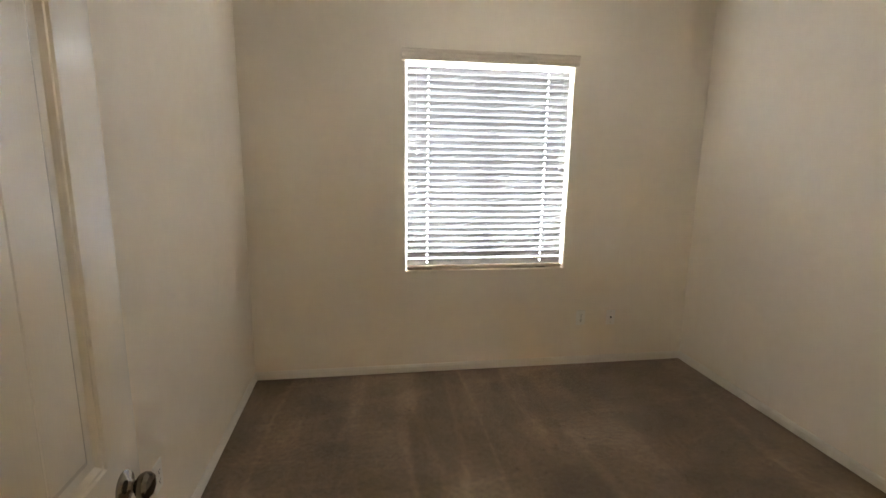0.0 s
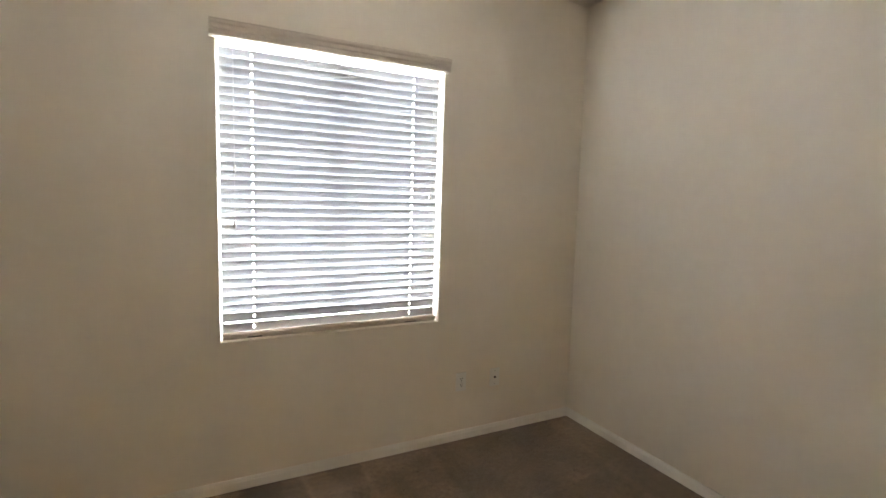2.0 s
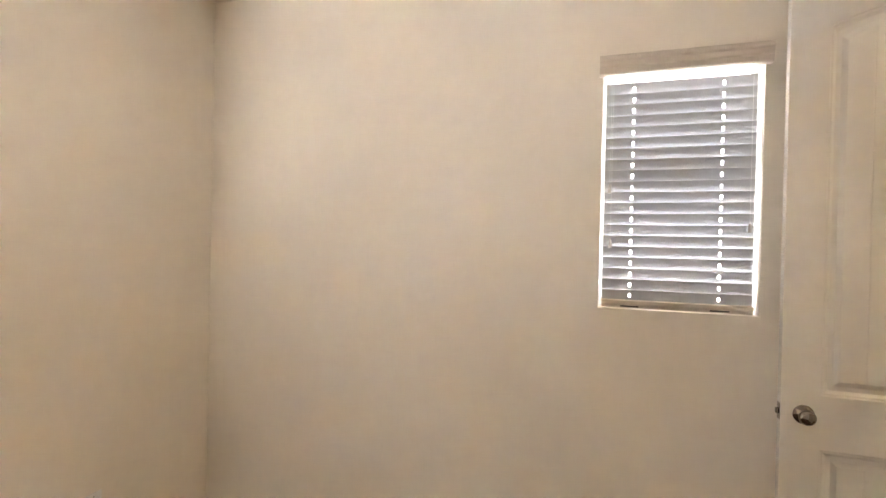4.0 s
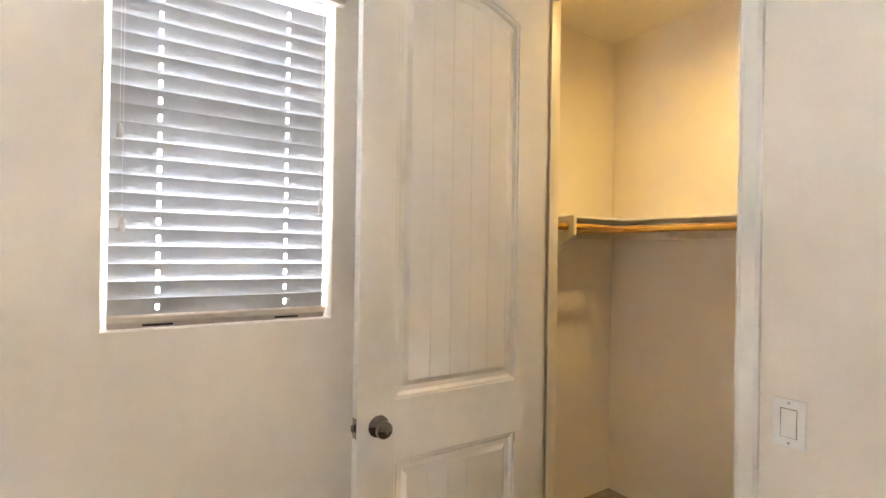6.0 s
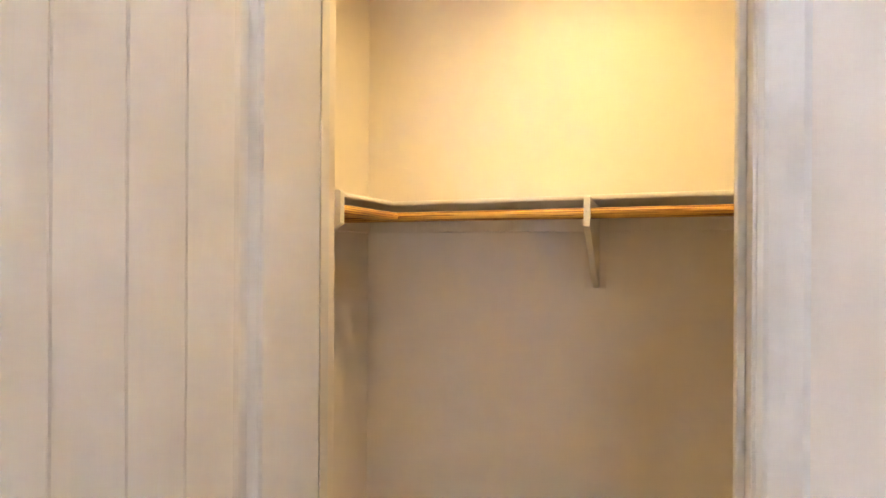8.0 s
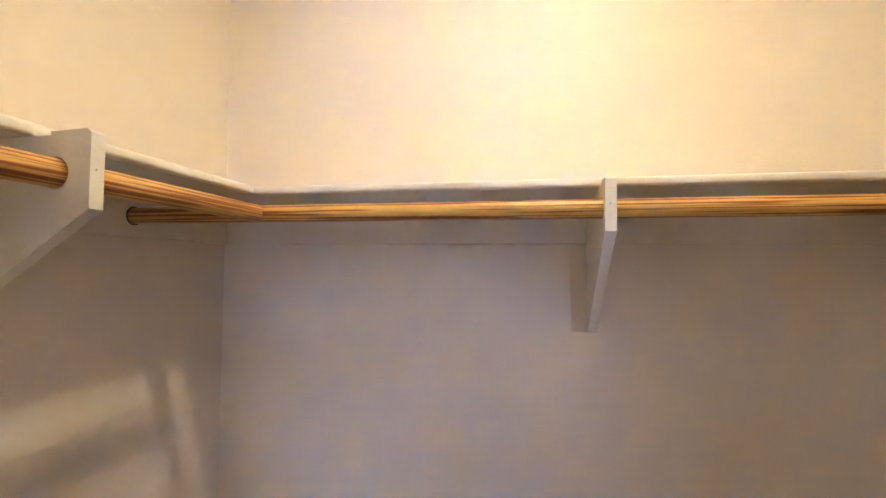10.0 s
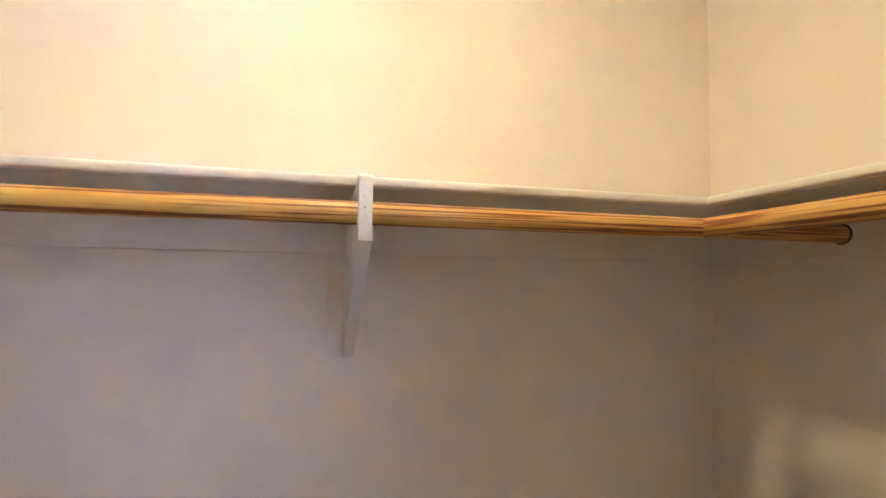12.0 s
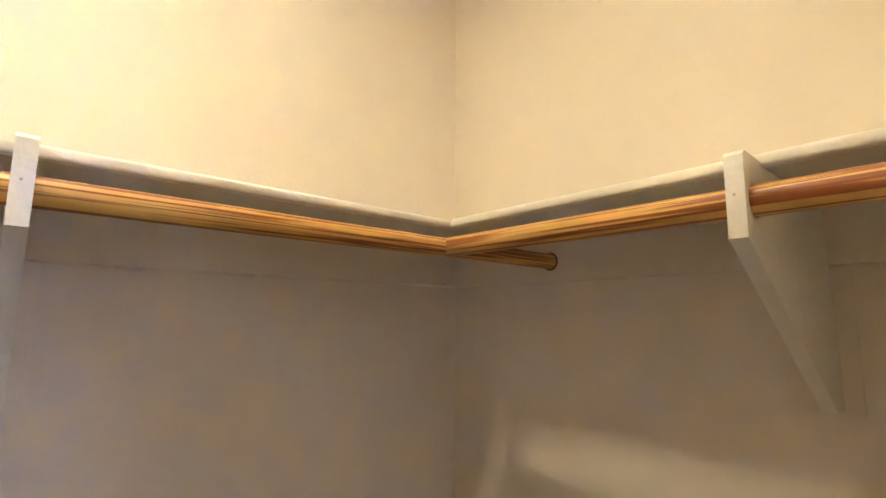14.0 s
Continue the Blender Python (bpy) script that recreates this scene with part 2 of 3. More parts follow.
wall("wall_north", "x", 0.0, WALL, (XW - WALL, WALL), H, [WIN1], "off-white painted drywall wall with a window and outlets")
wall("wall_east", "y", 0.0, WALL, (YJ, 0.05), H, [WIN2], "off-white painted drywall wall with a small window")
wall("wall_west", "y", XW, XW - WALL, (YB - 0.05, 0.05), H)
wall("wall_south", "x", YS, YJ, (XCW - 0.1, 0.0), H, [(CLOSET[0] - 0.02, CLOSET[1] + 0.02, 0.0, CLOSET[2] + 0.02)],
     "off-white painted drywall wall with the closet doorway")
wall("wall_entry", "x", YE, YE - 0.12, (XW, XCW - 0.1), H, [(ENTRY[0] - 0.02, ENTRY[1] + 0.02, 0.0, ENTRY[2] + 0.02)],
     "off-white painted drywall wall with the bedroom doorway")
closet_front = wall("wall_closet_front", "x", YJ - 0.001, YC, (XCW, XCE), H, [(CLOSET[0] + 0.003, CLOSET[1] - 0.006, 0.0, CLOSET[2] + 0.003)],
                    "off-white drywall wall of the closet with rounded corners")
rounded = bmesh.new()
rounded.from_mesh(closet_front.data)
corners = [e for e in rounded.edges if all(abs(v.co.y - YC) < 1e-4 for v in e.verts) and len(e.link_faces) == 2 and e.calc_face_angle(0) > 1 and
           all(CLOSET[0] - 0.04 < v.co.x < CLOSET[1] + 0.04 for v in e.verts)]
bmesh.ops.bevel(rounded, geom=corners, offset=0.005, segments=4, affect="EDGES", profile=0.5)
rounded.to_mesh(closet_front.data)
rounded.free()
closet_front.data.shade_smooth()
closet_front.data.set_sharp_from_angle(angle=radians(35))
wall("wall_closet_outer", "x", YS - 0.02, YJ, (WALL, XCE + WALL), H, label="off-white painted drywall wall of the closet")
wall("wall_closet_east", "y", XCE, XCE + WALL, (YB - 0.05, YJ - 0.002), H, label="off-white painted drywall wall of the closet")
wall("wall_closet_west", "y", XCW, XCW - 0.1, (YB - 0.05, YJ - 0.002), H, label="off-white painted drywall wall of the closet")
wall("wall_closet_back", "x", YB, YB - WALL, (XW - WALL, XCE + WALL), H, label="off-white painted drywall wall of the closet")
tagged(part("floor", boxed(XW - WALL, XCE + WALL, YB - WALL, WALL, -0.12, 0.0), CARPET), "brown cut-pile carpet with vacuum marks, wall to wall", "floor", kind="structure")
tagged(part("ceiling", boxed(XW - WALL, XCE + WALL, YB - WALL, WALL, H, H + 0.12), CEILING_PAINT), "off-white textured drywall ceiling", "ceiling", kind="structure")
tagged(part("ground", boxed(-300, 300, -300, 300, -0.5, -0.15), SOIL), "dry bare ground outside the house", "ground", kind="structure")

BASE_PROFILE = ((0, 0), (-0.013, 0), (-0.013, 0.040), (-0.010, 0.046), (-0.010, 0.050), (-0.006, 0.058), (0, 0.058))


def baseboard(x, y, angle, length):
    bm = extrude(BASE_PROFILE, length)
    tagged(part("baseboard", bm, TRIM_PAINT, place=pose(x, y, 0, 0, 0, angle)), "white painted wooden baseboard along the wall", "baseboard", "baseboards", "structure")


baseboard(XW, 0, 0, -XW)
baseboard(0, -0.013, -90, -YS - 0.026)
baseboard(XW, YE + 0.013, 90, -YE - 0.026)
baseboard(CLOSET[0] - 0.062, YS, 180, CLOSET[0] - 0.062 - XCW + 0.1)


def casing(x0, x1, top, y, out, name_label, tight=1.0):
    """Moulded trim round a doorway on the wall face y; out: the side on which it stands proud (+1 or -1)."""
    w = 0.057
    prof = ((0.0, 0.0), (0.0, 0.009), (0.006, 0.013), (0.012, 0.011), (0.030, 0.015), (0.048, 0.017), (w, 0.013), (w, 0.0))
    inner = [(x0 - 0.004, 0.0), (x0 - 0.004, top + 0.004), (x1 + 0.004, top + 0.004), (x1 + 0.004, 0.0)]
    grow = [(-1, 0), (-1, 1), (tight, 1), (tight, 0)]
    bm = bmesh.new()
    rows = [[bm.verts.new((px + gx * u, y + out * d, pz + gz * u)) for u, d in prof] for (px, pz), (gx, gz) in zip(inner, grow)]
    for a, b in zip(rows, rows[1:]):
        for k in range(len(prof)):
            n = (k + 1) % len(prof)
            bm.faces.new([a[k], a[n], b[n], b[k]])
    bm.faces.new(rows[0]), bm.faces.new(rows[-1])
    return tagged(part("trim", bm, TRIM_PAINT), name_label, "door casing", "door casings", "structure")


def jamb(x0, x1, top, y0, y1, name_label):
    """The lining of a doorway with its stop."""
    ob = thing("door_frame", pose(0, 0, 0), name_label, "door frame", "door frames", "structure")
    a, b = y1 - 0.002, y0 + 0.002
    part("jamb", boxed(x0 - 0.02, x0, a, b, 0, top), TRIM_PAINT, ob)
    part("jamb", boxed(x1, x1 + 0.02, a, b, 0, top), TRIM_PAINT, ob)
    part("head_jamb", boxed(x0 - 0.02, x1 + 0.02, a, b, top, top + 0.02), TRIM_PAINT, ob)
    s0, s1 = y0 - 0.068, y0 - 0.040
    part("stop", boxed(x0, x0 + 0.011, s0, s1, 0, top - 0.011, bevel=0.002), TRIM_PAINT, ob)
    part("stop", boxed(x1 - 0.011, x1, s0, s1, 0, top - 0.011, bevel=0.002), TRIM_PAINT, ob)
    part("stop", boxed(x0, x1, s0, s1, top - 0.011, top, bevel=0.002), TRIM_PAINT, ob)
    return ob


casing(*CLOSET, YS, 1, "white painted moulded casing round the closet doorway", 0.68)
casing(*ENTRY, YE, 1, "white painted moulded casing round the bedroom doorway")
casing(*ENTRY, YE - 0.12, -1, "white painted moulded casing round the bedroom doorway")
closet_frame = jamb(*CLOSET, YS, YJ, "white painted closet door frame with a stop")
entry_frame = jamb(*ENTRY, YE, YE - 0.12, "white painted bedroom door frame with a stop")
strike = boxed(CLOSET[0] - 0.001, CLOSET[0] + 0.0015, YS - 0.034, YS - 0.004, KNOB_Z - 0.03, KNOB_Z + 0.03)
part("strike_plate", strike, NICKEL, closet_frame, "satin nickel strike plate")


# ---- windows ----
def window(name, place, width, height, split, label):
    """A sliding vinyl window in its opening; local x along the wall, y outwards, z from the sill."""
    ob = thing(name, place, label, "window", "windows", "structure")
    y0, y1, f = 0.085, 0.135, 0.026
    part("window_frame", slab([0, f, width - f, width], [0, f, height - f, height], lambda i, j: i == 1 and j == 1, lambda u, v, s: (u, (y0, y1)[s], v)), FRAME_VINYL, ob)
    if split:
        part("mullion", boxed(width / 2 - 0.020, width / 2 + 0.020, y0 + 0.004, y1 - 0.004, f, height - f, bevel=0.003), FRAME_VINYL, ob)
        spans = ((f, width / 2 - 0.020), (width / 2 + 0.020, width - f))
    else:
        part("mullion", boxed(f, width - f, y0 + 0.004, y1 - 0.004, height / 2 - 0.024, height / 2 + 0.024, bevel=0.003), FRAME_VINYL, ob)
        spans = ((f, width - f),)
    for a, b in spans:
        rows = ((f, height - f),) if split else ((f, height / 2 - 0.024), (height / 2 + 0.024, height - f))
        for c, d in rows:
            pane = part("pane", boxed(a, b, 0.108, 0.113, c, d), GLASS, ob, "clear window glass")
            pane.visible_shadow = False
    return ob


window("window_1", pose(WIN1[0], 0, WIN1[2]), WIN1[1] - WIN1[0], WIN1[3] - WIN1[2], True, "white vinyl sliding window behind closed blinds")
window("window_2", pose(0, WIN2[1], WIN2[2], 0, 0, -90), WIN2[1] - WIN2[0], WIN2[3] - WIN2[2], False, "small white vinyl window behind closed blinds")


# ---- blinds ----
TILT = -74.0                                # room edge of each slat up


def slat_mesh(length, wide, holes):
    """One slightly crowned slat with its route holes; local x along it, y across, z up."""
    us = sorted({0.0, length, *(h + d for h in holes for d in (-0.0046, 0.0046))})
    vs = [wide * k for k in (-0.5, -0.36, -0.17, 0.0, 0.17, 0.36, 0.5)]

    def skip(i, j):
        return j in (2, 3) and any(us[i] < h < us[i + 1] for h in holes)

    def at(u, v, s):
        crown = 0.0022 * (1 - (2 * v / wide) ** 2)
        return (u, v, crown + (0.0014 if s else -0.0014))

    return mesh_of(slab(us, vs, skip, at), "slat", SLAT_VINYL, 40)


def blind(place, width, height, pitch, top, valance, holes, tassels, label):
    """A faux-wood blind; local x along the window, y outwards from the wall's face, z from the sill; top: the first slat's middle."""
    ob = thing("window_blind", place, label, "window blind", "window blinds")
    v0, v1, vz, tall = valance
    prof = ((-0.006, 0.0), (-0.030, 0.0), (-0.036, 0.006), (-0.036, 0.026), (-0.041, 0.032), (-0.041, 0.049), (-0.048, 0.057), (-0.048, 0.068), (-0.042, 0.075), (-0.006, 0.075))
    part("valance", extrude([(y, z * tall / 0.075) for y, z in prof], v1 - v0), RAIL_VINYL, ob, "cream moulded valance", place=pose(v0, 0, vz))
    for x in (v0, v1 - 0.006):
        part("valance_return", boxed(x, x + 0.006, -0.0062, -0.001, vz, vz + tall), RAIL_VINYL, ob)
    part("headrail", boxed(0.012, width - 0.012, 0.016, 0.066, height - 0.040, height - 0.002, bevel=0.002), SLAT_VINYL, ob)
    mid, gap = 0.046, 0.013
    slat = slat_mesh(width - 2 * gap, pitch * 1.13, [h - gap for h in holes])
    count = int((top - 0.048) / pitch) + 1
    if top - (count - 1) * pitch > 0.06:
        count -= 1
    for k in range(count):
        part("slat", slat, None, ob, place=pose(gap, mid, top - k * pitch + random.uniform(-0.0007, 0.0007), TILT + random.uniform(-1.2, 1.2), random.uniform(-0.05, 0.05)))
    if top - (count - 1) * pitch > 0.09:        # the lowest slats lie closed on the rail
        part("slat", slat, None, ob, place=pose(gap, mid + 0.004, 0.057, TILT - 6))
    rail = extrude(((0.020, 0.0), (0.008, 0.0), (-0.005, 0.0155), (-0.0115, 0.0165), (-0.012, 0.018), (-0.012, 0.029), (-0.0105, 0.031), (0.018, 0.033), (0.020, 0.031)), width - 2 * gap)
    bottom = part("bottom_rail", rail, RAIL_VINYL, ob, "cream bottom rail", place=pose(gap, 0.024, 0.002))
    for h in holes:
        part("rail_plug", boxed(h - 0.034, h + 0.034, -0.0010, 0.0012, -0.0035, 0.0035), DARK_SLOT, bottom, "dark slot in the rail", place=pose(-gap, 0.0012, 0.0080, 40))
    for x, z in tassels:
        cord = part("lift_cord", boxed(x - 0.0004, x + 0.0004, 0.0066, 0.0074, z + 0.018, height - 0.02), CORD, ob)
        part("tassel", lathe(((0.0015, 0.022), (0.003, 0.020), (0.0055, 0.008), (0.0075, -0.012), (0.0065, -0.016), (0.002, -0.017)), 12), TASSEL, cord, "small grey cord tassel", 40, pose(x, 0.007, z))
    return ob


w1w, w1h = WIN1[1] - WIN1[0], WIN1[3] - WIN1[2]
blind(pose(WIN1[0], 0, WIN1[2]), w1w, w1h, 0.0435, 1.371, (-0.026, w1w + 0.017, w1h - 0.045, 0.074), (0.159, 1.006), ((0.075, 0.833), (0.074, 0.569), (w1w - 0.069, 0.734)),
      "closed white slat blind with a cream valance, large window")
w2w, w2h = WIN2[1] - WIN2[0], WIN2[3] - WIN2[2]
blind(pose(0, WIN2[1], WIN2[2], 0, 0, -90), w2w, w2h, 0.0444, 0.895, (-0.015, w2w + 0.017, w2h - 0.045, 0.074), (0.121, 0.446), ((0.034, 0.485), (0.041, 0.260), (w2w - 0.036, 0.330)),
      "closed white slat blind with a cream valance, small window")


# ---- doors ----
def panel_outline(u0, u1, v0, v1, rise, inset, steps=14):
    """Corners of a panel, drawn in by inset, from bottom left round; its top edge arches by rise."""
    a, b, c, d = u0 + inset, u1 - inset, v0 + inset, v1 - inset
    pts = [(a, c), (b, c)]
    for k in range(steps + 1):
        u = b + (a - b) * k / steps
        pts.append((u, d + rise * (1 - (2 * k / steps - 1) ** 2)))
    return pts


def door_leaf(width, height, panels, thick=0.035, foot=0.014):
    """A moulded two-panel door; local x from the hinge, y through the leaf, z up."""
    bm = bmesh.new()
    mould = ((0.0, 0.0), (0.004, 0.0035), (0.010, 0.0035), (0.020, 0.0105), (0.036, 0.0115), (0.052, 0.004))
    for side in (-1, 1):
        def at(u, v, deep):
            return (u, side * (thick / 2 - deep), v)

        def quad(pts, deep=0.0):
            bm.faces.new([bm.verts.new(at(u, v, deep)) for u, v in pts])

        u0, u1 = panels[0][0], panels[0][1]
        low, high = panels
        levels = [foot, low[2], low[3], high[2], high[3], height]
        for a, b in zip(levels, levels[1:]):
            quad([(0, a), (u0, a), (u0, b), (0, b)])
            quad([(u1, a), (width, a), (width, b), (u1, b)])
        quad([(u0, foot), (u1, foot), (u1, low[2]), (u0, low[2])])
        quad([(u0, low[3]), (u1, low[3]), (u1, high[2]), (u0, high[2])])
        arch = panel_outline(*high, 0.0)[2:]
        for a, b in zip(arch, arch[1:]):
            quad([a, b, (b[0], height), (a[0], height)])
        for p in panels:
            rings = [[bm.verts.new(at(u, v, deep)) for u, v in panel_outline(*p, inset)] for inset, deep in mould]
            for a, b in zip(rings, rings[1:]):
                for k in range(len(a)):
                    n = (k + 1) % len(a)
                    bm.faces.new([a[k], a[n], b[n], b[k]])
            inset, deep = mould[-1]
            a, b, c = p[0] + inset, p[1] - inset, p[2] + inset
            quad(panel_outline(*p, inset - 0.002), deep + 0.0018)
            planks = 5
            for k in range(planks):
                x0 = a + (b - a) * k / planks + (0.0025 if k else 0)
                x1 = a + (b - a) * (k + 1) / planks - (0.0025 if k < planks - 1 else 0)

                def top_at(u):
                    return p[3] - inset + p[4] * (1 - (2 * (u - a) / (b - a) - 1) ** 2)

                steps = [x0 + (x1 - x0) * s / 4 for s in range(5)]
                quad([(x0, c), (x1, c), *((u, top_at(u)) for u in reversed(steps))], deep)
                for g in ([x0] if k else []) + ([x1] if k < planks - 1 else []):
                    way = -0.0025 if g == x0 else 0.0025
                    bm.faces.new([bm.verts.new(at(*q)) for q in ((g, c, deep), (g, top_at(g), deep), (g + way, top_at(g), deep + 0.0014), (g + way, c, deep + 0.0014))])
    for a, b in (((0, foot), (0, height)), ((width, foot), (width, height)), ((0, foot), (width, foot)), ((0, height), (width, height))):
        bm.faces.new([bm.verts.new((u, y, v)) for (u, v), y in ((a, -thick / 2), (b, -thick / 2), (b, thick / 2), (a, thick / 2))])
    bmesh.ops.remove_doubles(bm, verts=bm.verts[:], dist=0.0004)
    return bm


KNOB = ((0.032, 0.0), (0.033, 0.003), (0.030, 0.007), (0.016, 0.010), (0.0115, 0.014), (0.0115, 0.021), (0.017, 0.025), (0.0235, 0.030), (0.0262, 0.037), (0.0252, 0.045), (0.020, 0.051), (0.010, 0.0545), (0.003, 0.055))


def door(name, hinge, angle, width, u0, u1, label):
    height = 2.438
    ob = thing(name, pose(*hinge, 0, 0, angle), label, "door", "doors", "structure")
    panels = [(u0, u1, 0.225, 0.813, 0.0), (u0, u1, 0.998, 2.262, 0.062)]
    leaf = part("leaf", door_leaf(width, height, panels), DOOR_PAINT, ob, "white painted moulded two-panel leaf with an arched top panel", None, pose(0, 0, 0.0))
    for side in (-1, 1):
        knob = part("door_knob", lathe(KNOB), NICKEL, ob, "round satin nickel knob", 50, pose(width - 0.068, side * 0.0175, KNOB_Z, -90 * side))
    plate = part("latch_plate", boxed(width - 0.001, width + 0.0015, -0.0125, 0.0125, KNOB_Z - 0.029, KNOB_Z + 0.029, bevel=0.0006), NICKEL, ob, "satin nickel latch plate")
    part("latch", boxed(width + 0.001, width + 0.011, -0.006, 0.006, KNOB_Z - 0.010, KNOB_Z + 0.010, bevel=0.003), NICKEL, plate)
    for z in (0.22, 1.22, 2.22):
        part("hinge", lathe(((0.006, 0), (0.006, 0.09)), 12), NICKEL, ob, "satin nickel hinge barrel", 40, pose(-0.004, -0.022, z))
    return ob


door("door_1", (ENTRY[0] - 0.005, YE + 0.010, 0), 90.0, 0.835, 0.115, 0.722, "white painted bedroom door standing open, with a nickel knob")
door("door_2", (-0.0945, YS + 0.040, 0), 89.0, 0.735, 0.134, 0.618, "white painted closet door standing open, with a nickel knob")


# ---- plates on the walls ----
def plate_bm(w=0.072, h=0.116):
    return boxed(-w / 2, w / 2, -0.006, 0.0, -h / 2, h / 2, bevel=0.0035, segments=3)


def screw(parent, x, z, y=-0.006):
    part("screw", lathe(((0.0032, 0), (0.0030, 0.001), (0.001, 0.0014)), 12), STEEL, parent, place=pose(x, y, z, 90))


def outlet(place, label):
    ob = thing("wall_outlet", place, label, "outlet", "wall outlets")
    part("cover_plate", plate_bm(), PLATE_PLASTIC, ob)
    for z in (-0.0195, 0.0195):
        face = part("receptacle", boxed(-0.0165, 0.0165, -0.0085, -0.0055, z - 0.014, z + 0.014, bevel=0.0012), PLATE_PLASTIC, ob)
        for x in (-0.0065, 0.0065):
            part("slot", boxed(x - 0.0012, x + 0.0012, -0.0092, -0.008, z - 0.001, z + 0.008), DARK_SLOT, face)
        part("ground_slot", boxed(-0.0024, 0.0024, -0.0092, -0.008, z - 0.010, z - 0.005), DARK_SLOT, face)
    screw(ob, 0, 0, -0.006)
    return ob


outlet(pose(-0.863, 0, 0.369), "white duplex outlet low on the wall beneath the window")
outlet(pose(XW, -1.59, 0.372, 0, 0, 90), "white duplex outlet low on the west wall")
cable = thing("cable_plate", pose(-0.618, 0, 0.365), "white wall plate with one dark cable jack", "cable jack")
part("cover_plate", plate_bm(), PLATE_PLASTIC, cable)
part("jack", lathe(((0.0075, 0), (0.0075, 0.002), (0.0048, 0.0025), (0.0048, 0.009), (0.001, 0.0092)), 16), DARK_SLOT, cable, "dark coaxial jack", place=pose(0, -0.006, 0, 90))
screw(cable, 0, 0.042), screw(cable, 0, -0.042)

switch = thing("light_switch", pose(-0.896, YS, 1.050, 0, 0, 180), "white rocker light switch beside the closet doorway", "light switch")
part("cover_plate", plate_bm(0.072, 0.118), PLATE_PLASTIC, switch)
part("recess", slab([-0.0178, -0.0166, 0.0166, 0.0178], [-0.0348, -0.0336, 0.0336, 0.0348], lambda i, j: i == 1 and j == 1, lambda u, v, s: (u, (-0.0066, -0.005)[s], v)), DARK_SLOT, switch)
rocker = bmesh.new()
box(rocker, -0.0164, 0.0164, -0.0085, -0.004, -0.0334, 0.0334, bevel=0.0012)
for v in rocker.verts:
    if v.co.y < -0.006:
        v.co.y += 0.0018 * (v.co.z / 0.0334)
part("rocker", rocker, PLATE_PLASTIC, switch)
screw(switch, 0, 0.0485), screw(switch, 0, -0.0485)


# ---- closet shelf, rods and brackets ----
def shelf(name_label, x0, x1, y0, y1, front):
    """A shelf board with a rounded strip along its front edge; front: the side on which that edge lies."""
    ob = thing("closet_shelf", pose(0, 0, 0), name_label, "shelf", "closet shelves")
    lip, z0, z1 = 0.014, SHELF_Z, SHELF_Z + 0.0165
    inner = {"north": (x0, x1, y0, y1 - lip), "west": (x0 + lip, x1, y0, y1), "east": (x0, x1 - lip, y0, y1)}[front]
    strip = {"north": (x0, x1, y1 - lip, y1), "west": (x0, x0 + lip, y0, y1), "east": (x1 - lip, x1, y0, y1)}[front]
    part("board", boxed(*inner, z0 + 0.0003, z1 - 0.0003), SHELF_PAINT, ob)
    part("front_edge", boxed(*strip, z0, z1, bevel=0.005, segments=3), SHELF_PAINT, ob, "rounded white front edge", 40)
    return ob


shelf("white painted closet shelf along the back wall", XCW + 0.001, XCE - 0.001, YB + 0.001, SHELF_Y, "north")
shelf("white painted closet shelf along the east wall", SHELF_X1, XCE - 0.001, SHELF_Y + 0.0005, YC - 0.001, "west")
shelf("white painted closet shelf along the west wall", XCW + 0.001, SHELF_X0, SHELF_Y + 0.0005, YC - 0.001, "east")


def board(x0, x1, y0, y1, z0, z1, label):
    tagged(part("shelf_ledger", boxed(x0, x1, y0, y1, z0, z1, bevel=0.0015), WALL_PAINT), label, "shelf ledger", "shelf ledgers")


LEDGER = (SHELF_Z - 0.091, SHELF_Z - 0.0005)
board(XCW + 0.019, XCE - 0.019, YB, YB + 0.018, *LEDGER, "wall-coloured ledger board beneath the back shelf")
board(XCE - 0.018, XCE, YB, YC - 0.02, *LEDGER, "wall-coloured ledger board beneath the side shelf")
board(XCW, XCW + 0.018, YB, YC - 0.02, *LEDGER, "wall-coloured ledger board beneath the side shelf")


def rod(start, end, label):
    start, end = Vector(start), Vector(end)
    length = (end - start).length
    bm = lathe(((ROD_R - 0.001, 0.0), (ROD_R, 0.001), (ROD_R, length - 0.001), (ROD_R - 0.001, length)), 24)
    turn = (end - start).to_track_quat("Z", "Y").to_matrix().to_4x4()
    return tagged(part("closet_rod", bm, PINE, smooth=40, place=Matrix.Translation(start) @ turn), label, "closet rod", "closet rods")


back_rod = rod((XCW + 0.0185, ROD_Y, ROD_Z), (XCE - 0.0185, ROD_Y, ROD_Z), "round varnished pine rod along the back of the closet")
for z in (0.0003, XCE - XCW - 0.037 - 0.0018):
    part("rod_socket", lathe(((0.0205, 0.0), (0.0205, 0.0015)), 24), DARK_SLOT, back_rod, "dark socket at the rod's end", place=pose(0, 0, z))
rod((ROD_X1, ROD_Y + 0.004, ROD_Z), (ROD_X1, YC - 0.003, ROD_Z), "round varnished pine rod along the east side")
rod((ROD_X0, ROD_Y + 0.004, ROD_Z), (ROD_X0, YC - 0.003, ROD_Z), "round varnished pine rod along the west side")


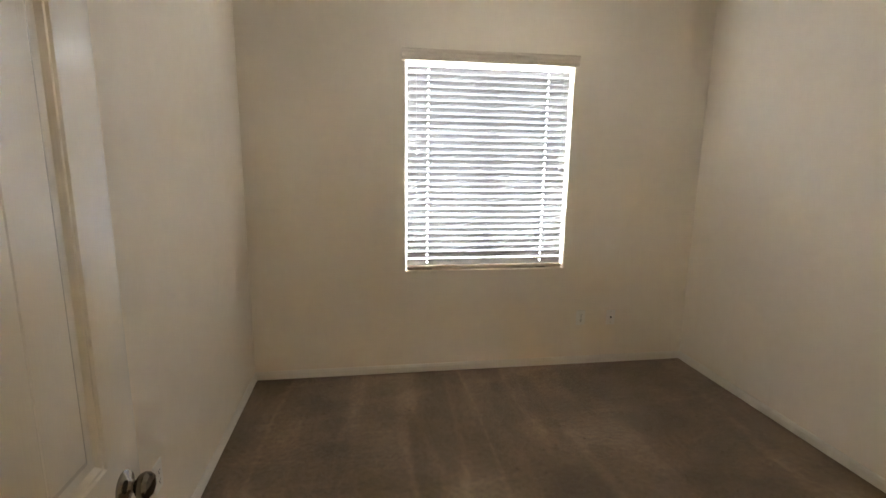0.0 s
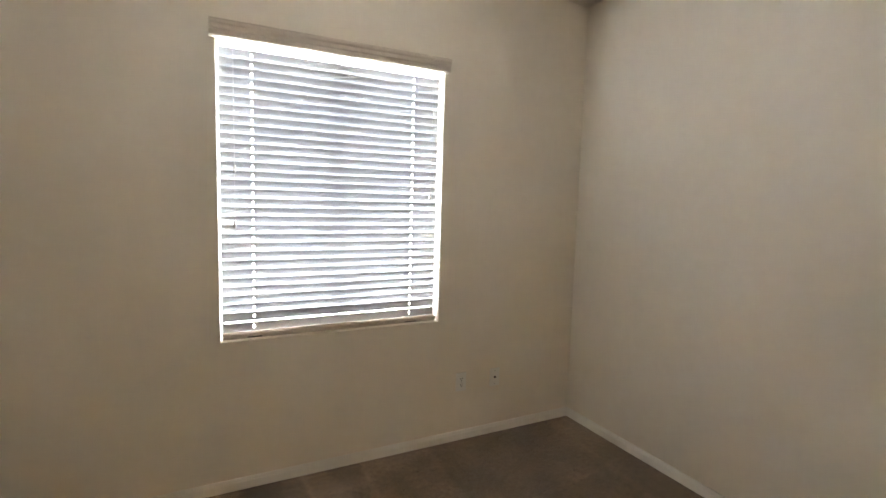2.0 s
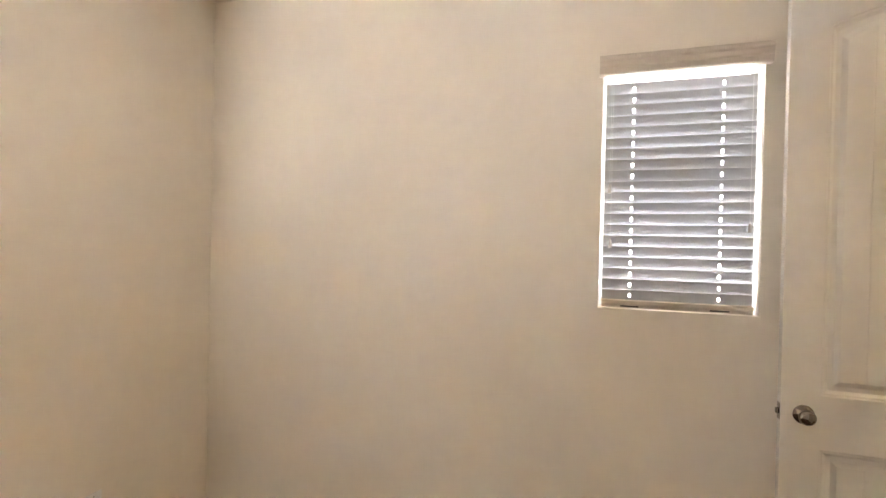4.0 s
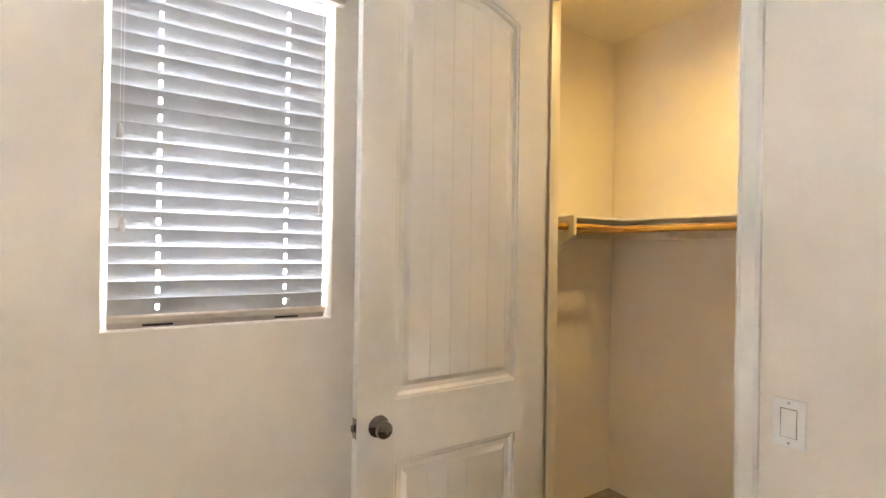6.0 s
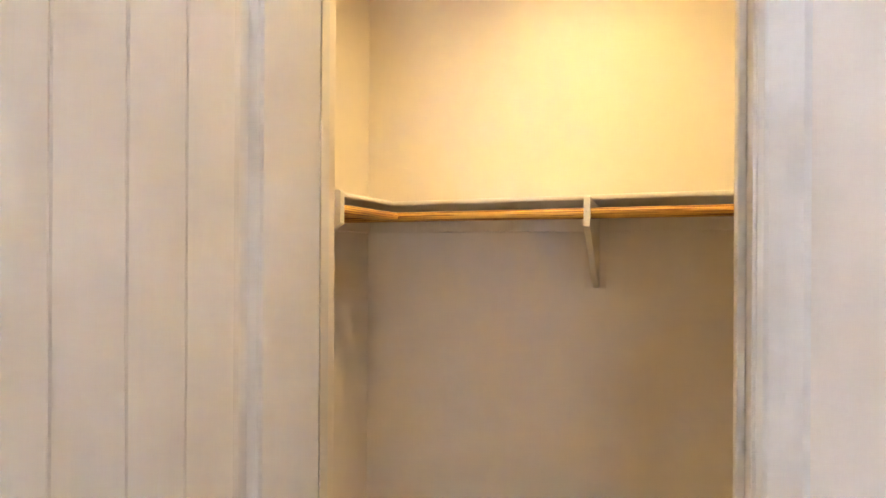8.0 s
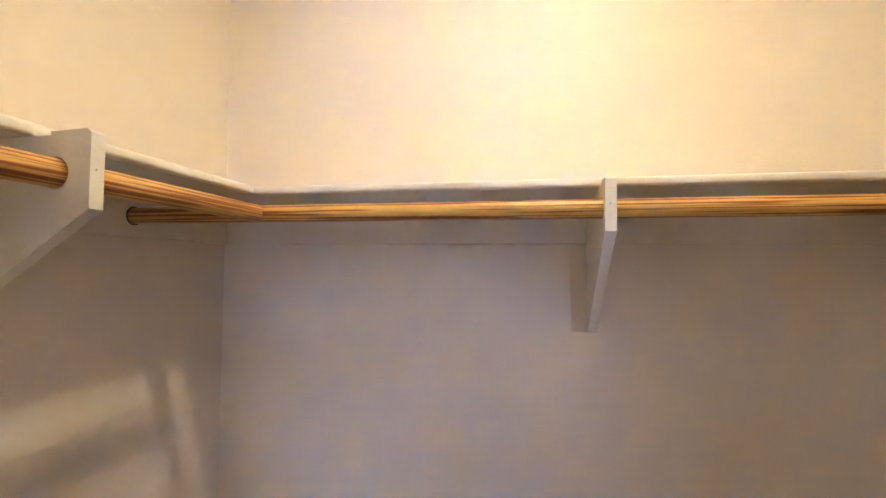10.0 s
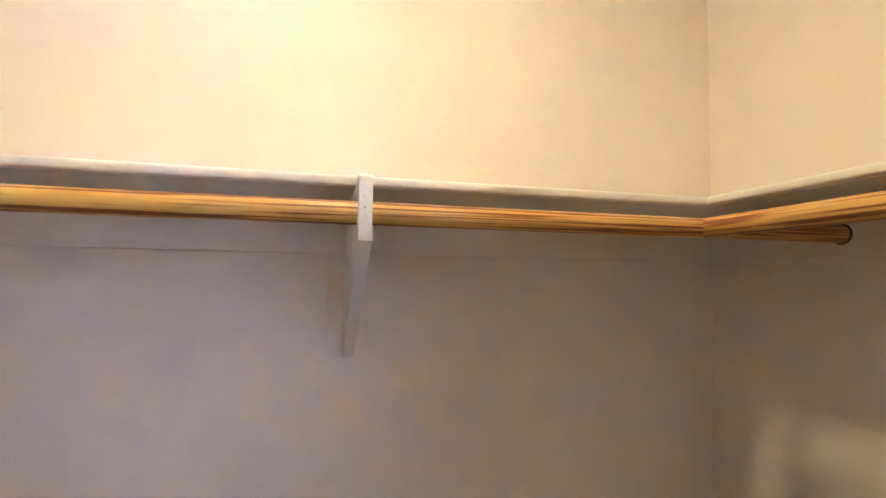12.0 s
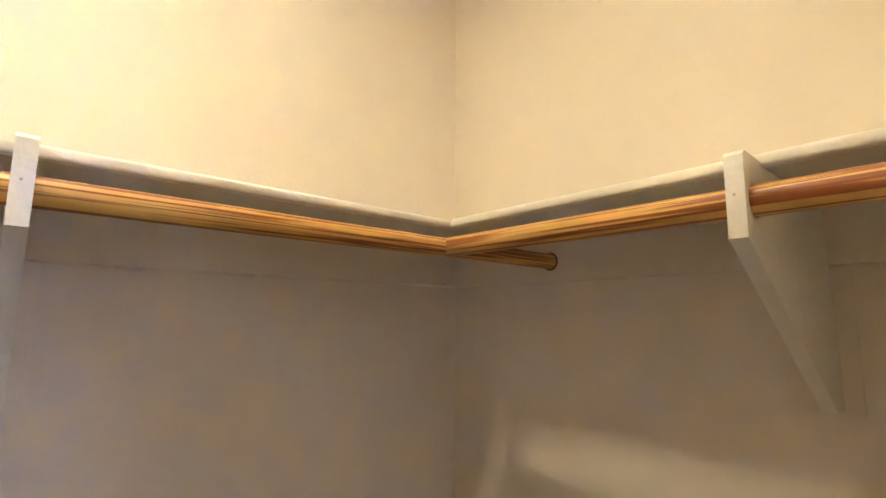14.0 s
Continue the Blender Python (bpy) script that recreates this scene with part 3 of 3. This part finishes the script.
def bracket(place, depth, rod_at, label):
    """A painted wooden bracket board on a wall cleat; local y out from the wall, z up from the shelf's underside, with a hole for the rod."""
    ob = thing("shelf_bracket", place, label, "shelf bracket", "shelf brackets")
    t = 0.0095
    outline = [(0.0183, -0.0005), (depth - 0.058, -0.0005), (depth - 0.058, 0.004), (depth - 0.006, 0.006), (depth, 0.001), (depth, -0.089), (0.046, -0.302), (0.0038, -0.302), (0.0038, -0.097), (0.0183, -0.097)]
    bm = bmesh.new()
    hole = [(rod_at + 0.0195 * math.cos(2 * math.pi * k / 20), ROD_Z - SHELF_Z + 0.0195 * math.sin(2 * math.pi * k / 20)) for k in range(20)]
    for x in (-t, t):
        loops = [[bm.verts.new((x, y, z)) for y, z in ring] for ring in (outline, hole)]
        edges = [bm.edges.new((ring[k], ring[(k + 1) % len(ring)])) for ring in loops for k in range(len(ring))]
        bmesh.ops.triangle_fill(bm, use_beauty=True, edges=edges)
    bm.verts.ensure_lookup_table()
    n = len(outline) + len(hole)
    for first, count in ((0, len(outline)), (len(outline), len(hole))):
        for k in range(count):
            a, b = first + k, first + (k + 1) % count
            bm.faces.new([bm.verts[a], bm.verts[b], bm.verts[n + b], bm.verts[n + a]])
    part("arm", bm, SHELF_PAINT, ob)
    part("cleat", boxed(-0.033, 0.045, 0.0, 0.0040, -0.307, -0.0915, bevel=0.0010), WALL_PAINT, ob, "wall-coloured vertical cleat")
    part("nail", lathe(((0.0016, 0), (0.0014, 0.0006), (0.0005, 0.0008)), 10), STEEL, ob, place=pose(0.001, depth - 0.0003, -0.042, -90))
    return ob


bracket(pose(-0.476, YB, SHELF_Z), 0.379, ROD_Y - YB, "white painted wooden bracket beneath the back shelf")
bracket(pose(XCE, -3.798, SHELF_Z, 0, 0, 90), 0.370, XCE - ROD_X1, "white painted wooden bracket beneath the east shelf")
bracket(pose(XCW, -3.728, SHELF_Z, 0, 0, -90), 0.362, ROD_X0 - XCW, "white painted wooden bracket beneath the west shelf")



def ceiling_lamp(x, y, label):
    """A small drum lamp below the ceiling: a white metal can with a lit glass disc at its foot."""
    lamp = thing("ceiling_lamp", pose(x, y, H), label, "ceiling lamp", "ceiling lamps")
    part("canopy", lathe(((0.060, -0.0005), (0.060, -0.010), (0.048, -0.018), (0.026, -0.024), (0.026, -0.060)), 32), TRIM_PAINT, lamp, smooth=40)
    part("can", lathe(((0.026, -0.058), (0.060, -0.066), (0.068, -0.078), (0.070, -0.170), (0.066, -0.172), (0.064, -0.165)), 32), TRIM_PAINT, lamp, smooth=40)
    part("diffuser", lathe(((0.063, -0.164), (0.063, -0.168), (0.050, -0.171), (0.020, -0.173), (0.004, -0.1735)), 32), LAMP_GLASS, lamp, "lit warm white glass disc", 60)


ceiling_lamp(-0.44, -3.93, "white ceiling lamp with a lit glass disc in the closet")
ceiling_lamp(-2.50, -4.05, "white ceiling lamp with a lit glass disc in the hall")

# ---- lint on the carpet ----
rng = random.Random(7)
bm = bmesh.new()
for k in range(150):
    x, y = rng.uniform(-2.9, -0.3), -abs(rng.gauss(0, 1.0)) - 0.1
    if y < -2.8:
        continue
    s = rng.uniform(0.0015, 0.0042)
    bmesh.ops.create_icosphere(bm, subdivisions=1, radius=1, matrix=Matrix.LocRotScale((x, y, s * 0.3), Euler((0, 0, rng.uniform(0, 3))), (s * rng.uniform(0.8, 2.2), s, s * 0.6)))
tagged(part("carpet_lint", bm, LINT), "scattered dark bits of lint on the carpet", "lint", kind="stuff")
